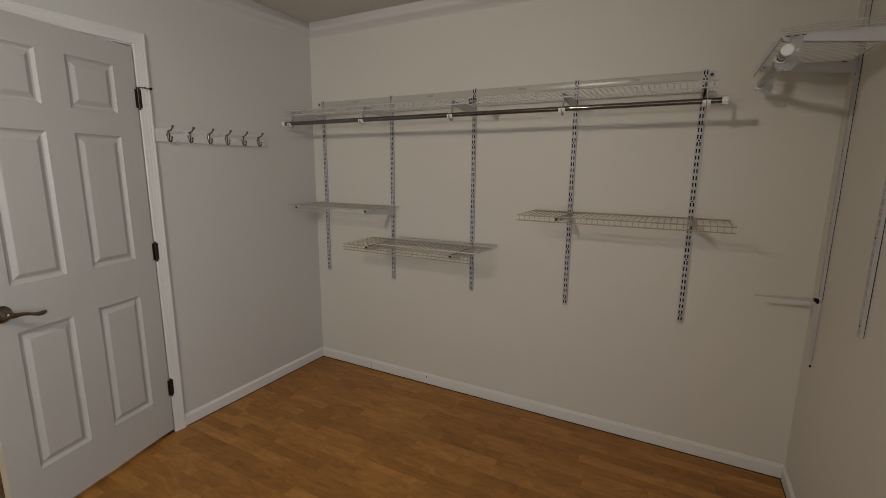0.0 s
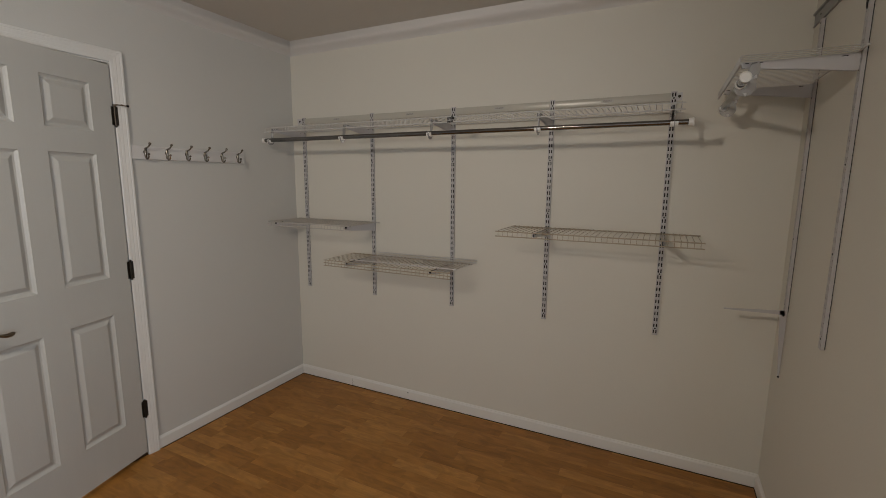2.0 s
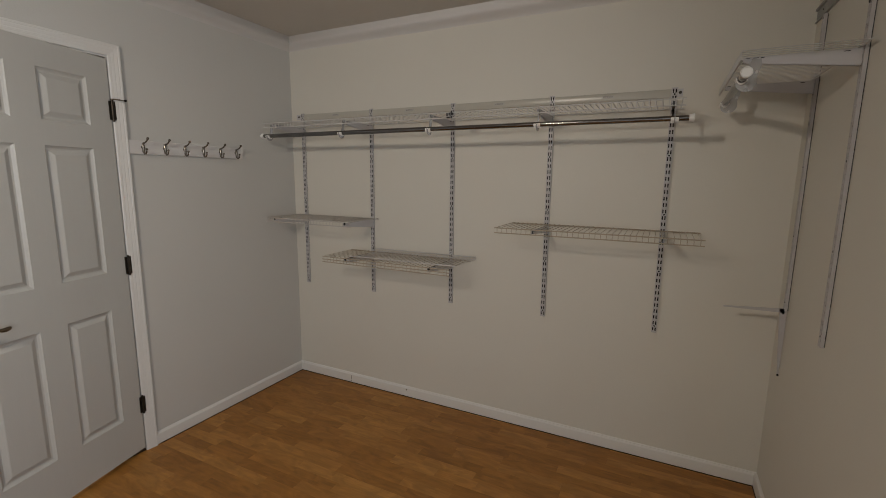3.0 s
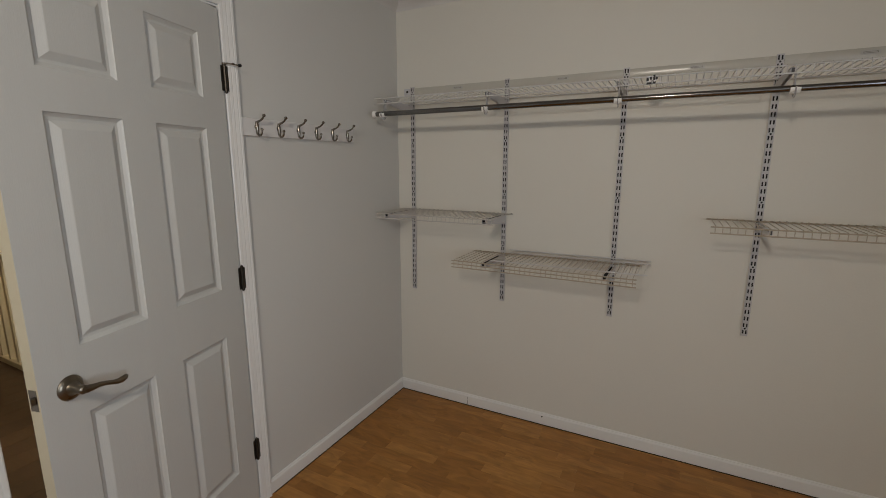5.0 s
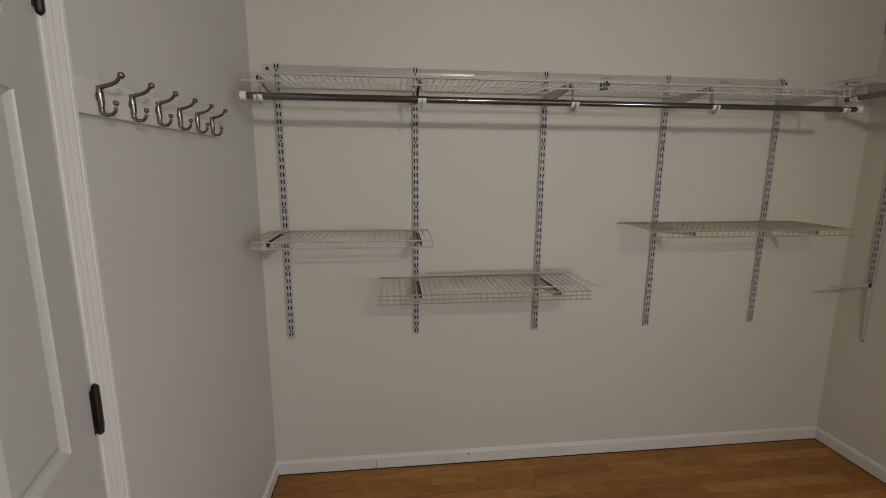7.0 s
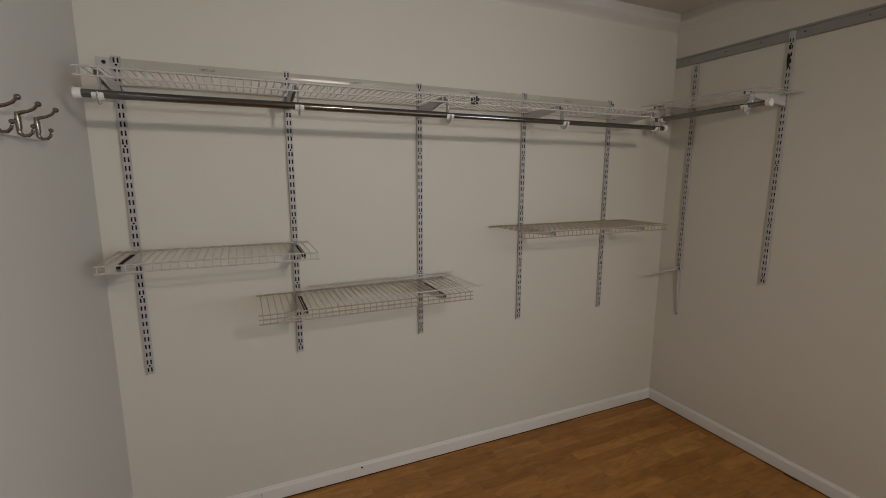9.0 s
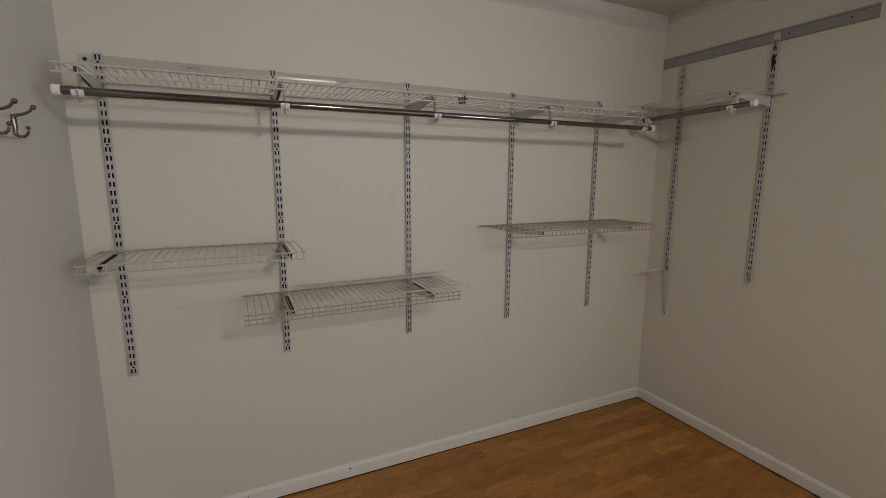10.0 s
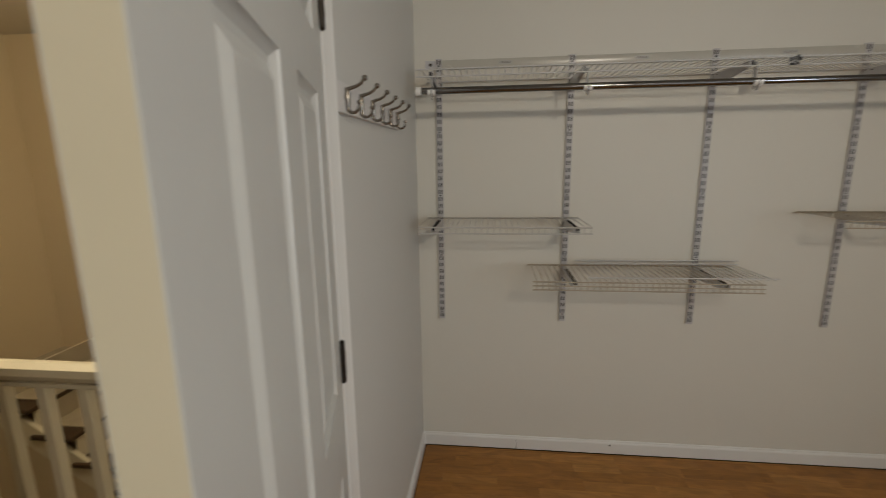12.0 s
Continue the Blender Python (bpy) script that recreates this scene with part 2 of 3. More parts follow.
for y0, y1, z0, z1 in ((WY0, WY0 + 0.04, WZ0, WZ1), (WY1 - 0.04, WY1, WZ0, WZ1), (WY0 + 0.04, WY1 - 0.04, WZ0, WZ0 + 0.04), (WY0 + 0.04, WY1 - 0.04, WZ1 - 0.04, WZ1)):
    box(bm, XR + 0.075, XR + 0.115, y0, y1, z0, z1)
part("window_frame", bm, TRIM, win)
part("wall_front", box(bmesh.new(), XL, XR, YF - 0.12, YF, 0, ZC), PAINT, kind="structure", label="plain off-white painted wall")
part("ceiling", box(bmesh.new(), XL - 0.12, XR + 0.12, YF - 0.12, YB + 0.12, ZC, ZC + 0.1), CEIL, kind="structure", label="flat warm white painted ceiling")

CROWN = [(0, -0.084), (0.004, -0.0785), (0.012, -0.071), (0.024, -0.0635), (0.037, -0.056), (0.047, -0.0475), (0.0525, -0.038), (0.0545, -0.028), (0.056, -0.0005), (0, -0.0005)]
BASE = [(0, 0.0044), (0.012, 0.0044), (0.012, 0.058), (0.010, 0.063), (0.007, 0.066), (0.006, 0.070), (0.003, 0.073), (0, 0.073)]
for z, profile, name, label, paint in ((ZC, CROWN, "crown_moulding", "narrow painted cove moulding", COVE), (0, BASE, "baseboard", "white painted baseboard with a thin eased top", TRIM)):
    runs = [moulding(name, (XL, YB, z), (XR, YB, z), (0, -1, 0), profile, paint, label=label),
            moulding(name, (XR, YF, z), (XR, YB, z), (-1, 0, 0), profile, paint, label=label),
            moulding(name, (XL, YF, z), (XR, YF, z), (0, 1, 0), profile, paint, label=label)]
    if z:
        runs.append(moulding(name, (XL, YF, z), (XL, YB, z), (1, 0, 0), profile, paint, label=label))
        for r in runs:
            smooth(r, 50)
    else:
        moulding(name, (XL, 1.4205, z), (XL, YB, z), (1, 0, 0), profile, paint, ends=(0, 1), label=label)
        moulding(name, (XL, YF, z), (XL, 0.5395, z), (1, 0, 0), profile, paint, ends=(1, 0), label=label)
part("baseboard_seam", box(bmesh.new(), -1.9075, -1.906, YB - 0.0128, YB - 0.0119, 0.002, 0.056), GAP, kind="structure", label="hairline butt joint in the baseboard")
nail = part("nail_hole", lathe(bmesh.new(), [(0, 0.005), (0.0012, 0.0045), (0.0016, 0.002)], (-1.436, YB - 0.0119, 0.051), (0, -1, 0), 10), BLACK, kind="structure", label="small dark nail hole in the baseboard")

# doorway: jambs, stops and casing
bm = bmesh.new()
box(bm, XL - 0.122, XL + 0.001, DY0 + 0.0005, DY0 + 0.0145, 0, DZ - 0.0145)
box(bm, XL - 0.122, XL + 0.001, DY1 - 0.0145, DY1 - 0.0005, 0, DZ - 0.0145)
box(bm, XL - 0.122, XL + 0.001, DY0 + 0.0005, DY1 - 0.0005, DZ - 0.0145, DZ - 0.0005)
box(bm, XL - 0.055, XL - 0.043, DY0 + 0.0145, DY0 + 0.025, 0, DZ - 0.025)
# Hinge-side stop made wider than the others to block hall light.
box(bm, XL - 0.055, XL - 0.043, DY1 - 0.037, DY1 - 0.0145, 0, DZ - 0.025)
box(bm, XL - 0.055, XL - 0.043, DY0 + 0.0145, DY1 - 0.0145, DZ - 0.025, DZ - 0.0145)
part("door_frame", bm, TRIM, kind="structure", label="white painted door jamb with stops")
CASING = [(0, 0), (0, 0.009), (0.003, 0.011), (0.012, 0.012), (0.015, 0.0115), (0.018, 0.0124), (0.026, 0.0135), (0.029, 0.0129), (0.032, 0.0139), (0.042, 0.0158), (0.045, 0.0152), (0.048, 0.0168), (0.055, 0.017), (0.057, 0.014), (0.057, 0)]


def casing(y_in, way, face, out):
    """Three mitred lengths of fluted casing round the doorway on one face of the wall."""
    top = DZ - 0.008
    for y, w in ((y_in[0], -1), (y_in[1], 1)):
        bm = bmesh.new()
        one = [bm.verts.new((face + out * t, y + w * u, 0.0)) for u, t in CASING]
        two = [bm.verts.new((face + out * t, y + w * u, top + u)) for u, t in CASING]
        bm.faces.new(one), bm.faces.new(two[::-1])
        for i in range(len(CASING)):
            j = (i + 1) % len(CASING)
            bm.faces.new((one[i], one[j], two[j], two[i]))
        part("door_casing", bm, TRIM, kind="structure", label="white painted fluted door casing")
    bm = bmesh.new()
    one = [bm.verts.new((face + out * t, y_in[0] - u, top + u)) for u, t in CASING]
    two = [bm.verts.new((face + out * t, y_in[1] + u, top + u)) for u, t in CASING]
    bm.faces.new(one), bm.faces.new(two[::-1])
    for i in range(len(CASING)):
        j = (i + 1) % len(CASING)
        bm.faces.new((one[i], one[j], two[j], two[i]))
    part("door_casing", bm, TRIM, kind="structure", label="white painted fluted door casing")


casing((DY0 + 0.006 + 0.008, DY1 - 0.016), 1, XL + 0.0002, 1)
casing((DY0 + 0.014, DY1 - 0.018), 1, XL - 0.1202, -1)
part("threshold", box(bmesh.new(), XL - 0.118, XL - 0.004, DY0 + 0.002, DY1 - 0.002, 0.0, 0.007, 0.003), DARKWOOD, kind="structure", label="dark wood threshold under the door")

# ---- door ----
door = empty("door_1", pose(-2.386, 1.362, 0, 0, 0, 14.5 - 90), label="white six-panel interior door standing slightly ajar", category="door")
door["kind"] = "structure"
W, T, Z0, Z1 = 0.762, 0.035, 0.024, 2.038
PX = [(0.112, 0.326), (0.438, 0.650)]
PZ = [(0.236, 0.830), (1.018, 1.613), (1.717, 1.932)]


def door_slab():
    """Stiles and rails as a grid, with each panel a recess, a slope and a raised field, on both faces."""
    bm = bmesh.new()
    xs = [0.003] + [v for p in PX for v in p] + [W]
    zs = [Z0] + [v for p in PZ for v in p] + [Z1]
    steps = [(0.0, 0.0), (0.0015, -0.0030), (0.004, -0.0052), (0.011, -0.0100), (0.019, -0.0108), (0.036, -0.0022), (0.039, -0.0010), (0.041, -0.0008)]
    for face, s in ((0.0, 1), (-T, -1)):
        for i in range(len(xs) - 1):
            for k in range(len(zs) - 1):
                a, b, c, d = xs[i], xs[i + 1], zs[k], zs[k + 1]
                if i % 2 == 0 or k % 2 == 0:
                    bm.faces.new([bm.verts.new(v) for v in ((a, face, c), (b, face, c), (b, face, d), (a, face, d))])
                    continue
                rings = [[bm.verts.new(v) for v in ((a + o, face + s * h, c + o), (b - o, face + s * h, c + o), (b - o, face + s * h, d - o), (a + o, face + s * h, d - o))] for o, h in steps]
                for p, q in zip(rings, rings[1:]):
                    for m in range(4):
                        bm.faces.new((p[m], p[(m + 1) % 4], q[(m + 1) % 4], q[m]))
                bm.faces.new(rings[-1])
    for x in (0.003, W):
        bm.faces.new([bm.verts.new(v) for v in ((x, 0, Z0), (x, -T, Z0), (x, -T, Z1), (x, 0, Z1))])
    for z in (Z0, Z1):
        bm.faces.new([bm.verts.new(v) for v in ((0.003, 0, z), (W, 0, z), (W, -T, z), (0.003, -T, z))])
    bmesh.ops.remove_doubles(bm, verts=bm.verts, dist=1e-5)
    return bm


part("door_slab", door_slab(), DOORP, door, "white painted moulded six-panel slab, dimmed in colour")
for z in (0.271, 1.036, 1.800):
    hinge = part("hinge", tube(bmesh.new(), [(-0.004, 0.0045, z - 0.046), (-0.004, 0.0045, z + 0.046)], 0.0062, 12), HINGE, door, "dark aged metal butt hinge")
    for k in range(5):
        if k % 2:
            part("knuckle", tube(bmesh.new(), [(-0.004, 0.0045, z - 0.046 + k * 0.0184), (-0.004, 0.0045, z - 0.046 + (k + 1) * 0.0184 - 0.0008)], 0.0067, 12), HINGE, hinge)
    part("hinge_leaf", box(bmesh.new(), 0.0005, 0.013, 0.0004, 0.0018, z - 0.0445, z + 0.0445), HINGE, hinge)
    bm = box(bmesh.new(), 0.0002, 0.0036, 0.0050, 0.0185, z - 0.0445, z + 0.0445)
    bm.transform(Matrix.Rotation(radians(75.5), 4, "Z"))
    part("jamb_leaf", bm, HINGE, hinge)
    bm = bmesh.new()
    for e in (-1, 1):
        lathe(bm, [(0, 0.0055), (0.003, 0.006), (0.006, 0.0035), (0.008, 0.001)], (-0.004, 0.0045, z + e * 0.046), (0, 0, e), 12)
    part("hinge_finial", bm, HINGE, hinge)
stop = part("hinge_pin_stop", tube(bmesh.new(), [(-0.004, 0.0045, 1.852), (-0.006, 0.012, 1.854), (-0.017, 0.027, 1.853), (-0.036, 0.040, 1.851)], 0.0026, 8), BRONZE, door, "small bronze hinge-pin door stop")
part("stop_collar", lathe(bmesh.new(), [(0, 0.008), (0.004, 0.009), (0.006, 0.008)], (-0.004, 0.0045, 1.849), (0, 0, 1), 12), BRONZE, stop)
part("stop_screw", lathe(bmesh.new(), [(0, 0.0042), (0.004, 0.0046), (0.006, 0.0042)], (-0.018, 0.028, 1.853), (-0.8, 0.55, 0), 12), NICKEL, stop, "bright nickel adjusting screw")
part("stop_tip", lathe(bmesh.new(), [(0, 0.004), (0.003, 0.0055), (0.009, 0.0055), (0.012, 0.003)], (-0.036, 0.040, 1.851), (-0.8, 0.55, 0), 12), BLACK, stop)

for s, off in ((1, 0.0), (-1, -T)):
    rose = smooth(part("lever_rose", lathe(bmesh.new(), [(0, 0.033), (0.003, 0.0335), (0.007, 0.030), (0.010, 0.026), (0.012, 0.019), (0.022, 0.0125), (0.036, 0.0115), (0.046, 0.012), (0.050, 0.008)], (0.690, off, 0.918), (0, s, 0), 32), BRONZE, door, "round aged-nickel rose with a domed edge"))
    bm = bmesh.new()
    path = [(0.694, 0.040, 0.917, 0.0095), (0.680, 0.044, 0.915, 0.0105), (0.666, 0.047, 0.914, 0.0085), (0.650, 0.049, 0.913, 0.0070), (0.634, 0.050, 0.909, 0.0060), (0.618, 0.051, 0.903, 0.0062), (0.603, 0.051, 0.898, 0.0078), (0.588, 0.050, 0.897, 0.0090), (0.576, 0.048, 0.899, 0.0080), (0.570, 0.047, 0.901, 0.0040)]
    tube(bm, [(x, off + s * y, z) for x, y, z, r in path], [p[3] for p in path], 12)
    for v in bm.verts:
        v.co.y = off + s * 0.047 + (v.co.y - off - s * 0.047) * 0.75
    smooth(part("lever", bm, BRONZE, rose, "curved aged-nickel lever with a flared tip"), 70)
# Thin cream strip laid over the slab's latch edge.
part("latch_edge", box(bmesh.new(), W - 0.0002, W + 0.0006, -T + 0.0012, -0.0012, Z0 + 0.002, Z1 - 0.002), EDGE, door, "cream edge of the slab")
latch = part("latch_plate", box(bmesh.new(), W - 0.0004, W + 0.0016, -0.0295, -0.0055, 0.890, 0.946), NICKEL, door, "satin nickel latch plate")
part("latch_bolt", prism(bmesh.new(), [(W + 0.001, -0.025), (W + 0.012, -0.012), (W + 0.012, -0.010), (W + 0.001, -0.010)], "z", 0.910, 0.926), BRONZE, latch)

# ---- coat hooks ----
rack = empty("coat_hook_rack", pose(XL, 1.770, 1.635), label="white painted board with six satin nickel coat hooks", category="coat rack")
part("board", box(bmesh.new(), 0.0003, 0.013, -0.346, 0.336, -0.036, 0.033, 0.002), COVE, rack, "white painted backing board")


def coat_hook():
    """A double hook that hangs on a flat oval plate: a long upper arm and a short lower one, each with a ball."""
    bm = bmesh.new()
    tube(bm, [(0.0155, 0, 0.020), (0.017, 0, 0.008), (0.017, 0, -0.016), (0.0155, 0, -0.030)], [0.0045, 0.0068, 0.0070, 0.0045], 12)
    tube(bm, [(0.0155, 0, 0.014), (0.026, 0, 0.019), (0.038, 0, 0.022), (0.050, 0, 0.028), (0.058, 0, 0.038)], [0.0052, 0.0045, 0.0040, 0.0038, 0.0036], 10)
    tube(bm, [(0.016, 0, -0.020), (0.018, 0, -0.030), (0.025, 0, -0.036), (0.035, 0, -0.035), (0.042, 0, -0.028), (0.044, 0, -0.020)], [0.0052, 0.0048, 0.0042, 0.0038, 0.0036, 0.0034], 10)
    return bm


first = None
for n, y in enumerate((1.491, 1.604, 1.717, 1.829, 1.941, 2.053)):
    if first is None:
        first = smooth(part("coat_hook", coat_hook(), NICKEL, rack, "satin nickel double coat hook"), 60)
        bm = bmesh.new()
        bmesh.ops.create_uvsphere(bm, u_segments=12, v_segments=8, radius=0.0068, matrix=Matrix.Translation((0.060, 0, 0.040)))
        smooth(part("ball", bm, NICKEL, first), 60)
        bm = bmesh.new()
        bmesh.ops.create_uvsphere(bm, u_segments=12, v_segments=8, radius=0.0058, matrix=Matrix.Translation((0.0445, 0, -0.013)))
        smooth(part("ball", bm, NICKEL, first), 60)
        smooth(part("plate", lathe(bmesh.new(), [(0, 0.010), (0.002, 0.010), (0.003, 0.008)], (0.0128, 0, -0.002), (1, 0, 0), 16), NICKEL, first), 60)
        first.location = (0, y - 1.770, 0.002)
        hook = first
    else:
        copy_thing(hook, Matrix.Translation((0, y - 1.770, 0.002)))


# ---- shelving hardware ----
def slotted_upright(top, bottom, face=0.013, width=0.026, pitch=0.032):
    """A channel that faces -y from the wall at y = 0, with pairs of real slots; screw holes are not cut."""
    bm = bmesh.new()
    h = width / 2
    xs = [-h, -0.0088, -0.0030, 0.0030, 0.0088, h]
    zs, z = [bottom], bottom + 0.010
    slots = []
    while z + 0.018 < top - 0.004:
        zs += [z, z + 0.0185]
        slots.append((z, z + 0.0175))
        z += pitch
    zs.append(top)
    grid = {}

    def v(i, k):
        if (i, k) not in grid:
            grid[i, k] = bm.verts.new((xs[i], -face, zs[k]))
        return grid[i, k]
    for i in range(5):
        for k in range(len(zs) - 1):
            if i in (1, 3) and k % 2 == 1:
                continue
            bm.faces.new((v(i, k), v(i + 1, k), v(i + 1, k + 1), v(i, k + 1)))
    bmesh.ops.recalc_face_normals(bm, faces=bm.faces)
    bmesh.ops.solidify(bm, geom=list(bm.faces), thickness=0.0014)
    for x0, x1 in ((-h, -h + 0.0016), (h - 0.0016, h)):
        box(bm, x0, x1, -face + 0.0015, -0.0026, bottom, top)
    return bm


def upright(name_label, m, top, bottom, source=None):
    if source is not None:
        return copy_thing(source, m)
    ob = empty("slotted_upright", m, label=name_label, category="shelf upright", group="slotted wall uprights")
    part("channel", slotted_upright(top, bottom), UPM, ob, "white enamelled channel with pairs of slots")
    # Black strip set just behind the slots to stand for their inner shade.
    part("slot_shade", box(bmesh.new(), -0.0110, 0.0110, -0.0100, -0.0090, bottom + 0.001, top - 0.001), BLACK, ob, "black strip added behind the slots as their shade")
    # A second black strip fills the side gap at the wall with shade.
    part("wall_gap_shade", box(bmesh.new(), -0.0116, 0.0116, -0.0027, -0.0002, bottom + 0.001, top - 0.001), BLACK, ob, "black strip added as the shade gap at the wall")
    for z in [bottom + 0.0035 + 0.032 * k for k in (1, 10, 19, 28, 37)]:
        # No hole is cut: a black disc gives each screw hole its shade.
        bm = lathe(bmesh.new(), [(0, 0.0042), (0.0006, 0.0040), (0.0009, 0.0022)], (0, -0.0128, z), (0, -1, 0), 10)
        part("screw", bm, BLACK, ob, "black disc for the shade in a screw hole")
    return ob


TOP, BOT = 1.931, 0.713
UX = (-2.284, -1.700, -1.112, -0.526, 0.056)
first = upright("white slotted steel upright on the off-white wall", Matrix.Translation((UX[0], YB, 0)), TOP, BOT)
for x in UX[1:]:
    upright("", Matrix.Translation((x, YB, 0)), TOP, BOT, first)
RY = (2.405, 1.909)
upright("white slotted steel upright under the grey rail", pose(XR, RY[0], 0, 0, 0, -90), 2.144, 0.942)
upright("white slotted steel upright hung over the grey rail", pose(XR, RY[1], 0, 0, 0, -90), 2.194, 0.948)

# hang rail on the back wall with its snap-on covers
rail = empty("hang_rail", pose(0, YB, 0), label="white steel hang rail with beige snap-on covers", category="shelf rail")
part("rail", box(bmesh.new(), -2.345, 0.092, -0.0048, -0.0004, 1.889, 1.925), ENAMEL, rail, "white enamelled steel rail")
ends = UX
for a, b in zip(ends, ends[1:]):
    bm = bmesh.new()
    prism(bm, [(-0.0050, 1.885), (-0.0105, 1.886), (-0.0122, 1.892), (-0.0128, 1.906), (-0.0120, 1.919), (-0.0105, 1.9245), (-0.0050, 1.9255)], "x", a + 0.0140, b - 0.0140)
    smooth(part("rail_cover", bm, COVER, rail, "beige plastic snap-on cover"), 50)
for x in (-1.988, -1.41, -0.824, -0.246):
    badge = part("badge", box(bmesh.new(), x - 0.030, x + 0.030, -0.0140, -0.0124, 1.900, 1.915, 0.0007), BADGE, rail, "small moulded oval badge")
    part("badge_line", box(bmesh.new(), x - 0.0225, x + 0.0225, -0.01445, -0.0139, 1.9045, 1.9105, 0.0002), INK, badge, "brown outline of the badge")
    part("badge_field", box(bmesh.new(), x - 0.0205, x + 0.0205, -0.0148, -0.0144, 1.9062, 1.9088), BADGE, badge)
for x in (-2.322, 0.080):
    part("bolt", lathe(bmesh.new(), [(0, 0.007), (0.003, 0.007), (0.005, 0.004)], (x, -0.0048, 1.908), (0, -1, 0), 8), HINGE, rail)

# galvanised rail on the right wall
rail = empty("bare_hang_rail", pose(XR, 0, 0), label="bare grey galvanised hang rail without covers", category="shelf rail")
bm = prism(bmesh.new(), [(-0.0004, 2.150), (-0.0085, 2.150), (-0.0085, 2.1525), (-0.0040, 2.156), (-0.0040, 2.196), (-0.0105, 2.198), (-0.0115, 2.205), (-0.0095, 2.207), (-0.0004, 2.204)], "y", 1.528, 2.548)
part("rail", bm, GREYM, rail, "bare galvanised steel rail")
for y in (1.62, 1.86, 2.06, 2.24, 2.46):
    part("screw", lathe(bmesh.new(), [(0, 0.0036), (0.0015, 0.0036), (0.0022, 0.002)], (-0.0039, y, 2.178), (-1, 0, 0), 8), HINGE, rail)
tape = empty("black_tape_strip", pose(XR - 0.0145, 1.912, 2.058), label="torn strip of black tape stuck on the upright", category="tape")
part("tape", prism(bmesh.new(), [(-0.0065, 0.028), (0.006, 0.030), (0.0075, 0.010), (0.004, -0.030), (-0.004, -0.036), (-0.008, -0.005)], "x", -0.0012, 0.0011), TAPE, tape)
part("tape_end", prism(bmesh.new(), [(-0.005, 0.052), (0.003, 0.054), (0.005, 0.070), (-0.004, 0.074)], "x", -0.0010, 0.0012), HINGE, tape, "dark brown torn scrap")


def bracket(depth=0.300, black=False, tall=0.052):
    """A folded steel arm that reaches -y from the wall at y = 0; its top edge is at z = 0."""
    ob = empty("shelf_bracket", None, label="white steel shelf bracket with a black insert" if black else "white folded-steel shelf bracket", category="shelf bracket", group="shelf brackets")
    drop = 0.006 if black else 0.0
    side = [(-0.0145, 0.0), (-depth, 0.0), (-depth - 0.002, -0.006), (-depth, -0.017 - drop), (-depth + 0.012, -0.0185 - drop), (-0.0145, -tall)]
    w = 0.0090 if black else 0.0062
    for x in (-w, w - 0.0014):
        part("arm_plate", prism(bmesh.new(), side, "x", x, x + 0.0014), ENAMEL, ob)
    if black:
        part("insert", box(bmesh.new(), -0.0074, 0.0074, -depth - 0.001, -0.075, -0.0100, 0.0012, 0.0010), BLACK, ob, "black plastic insert")
        part("arm_fold", box(bmesh.new(), -0.0074, 0.0074, -0.074, -0.016, -0.0016, -0.0004), ENAMEL, ob)
        part("arm_tip", box(bmesh.new(), -0.0072, 0.0072, -depth - 0.004, -depth + 0.004, -0.0110, 0.0008, 0.0030), BLACK, ob, "black plastic end cap")
    else:
        part("arm_fold", box(bmesh.new(), -0.0047, 0.0047, -depth + 0.001, -0.016, -0.0016, -0.0002), ENAMEL, ob)
        part("arm_tip", box(bmesh.new(), -0.0047, 0.0047, -depth - 0.0015, -depth + 0.010, -0.0170, -0.0020, 0.0012), TIPM, ob, "grey plastic end cap")
        # The arm is uncut; black blocks paint in the shade of its slots.
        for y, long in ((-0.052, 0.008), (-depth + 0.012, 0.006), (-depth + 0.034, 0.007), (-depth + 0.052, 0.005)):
            part("slot", box(bmesh.new(), -w - 0.0003, w + 0.0003, y - long, y + long, -0.0072 if y > -0.1 else -0.0046, -0.0050 if y > -0.1 else -0.0022), BLACK, ob, "small black block for the shade in a slot")
    bm = bmesh.new()
    for z in (-0.006, -0.030):
        box(bm, -w, -w + 0.0014, -0.0146, -0.004, z - 0.010, z)
        box(bm, w - 0.0014, w, -0.0146, -0.004, z - 0.010, z)
    part("lug", bm, ENAMEL, ob)
    return ob


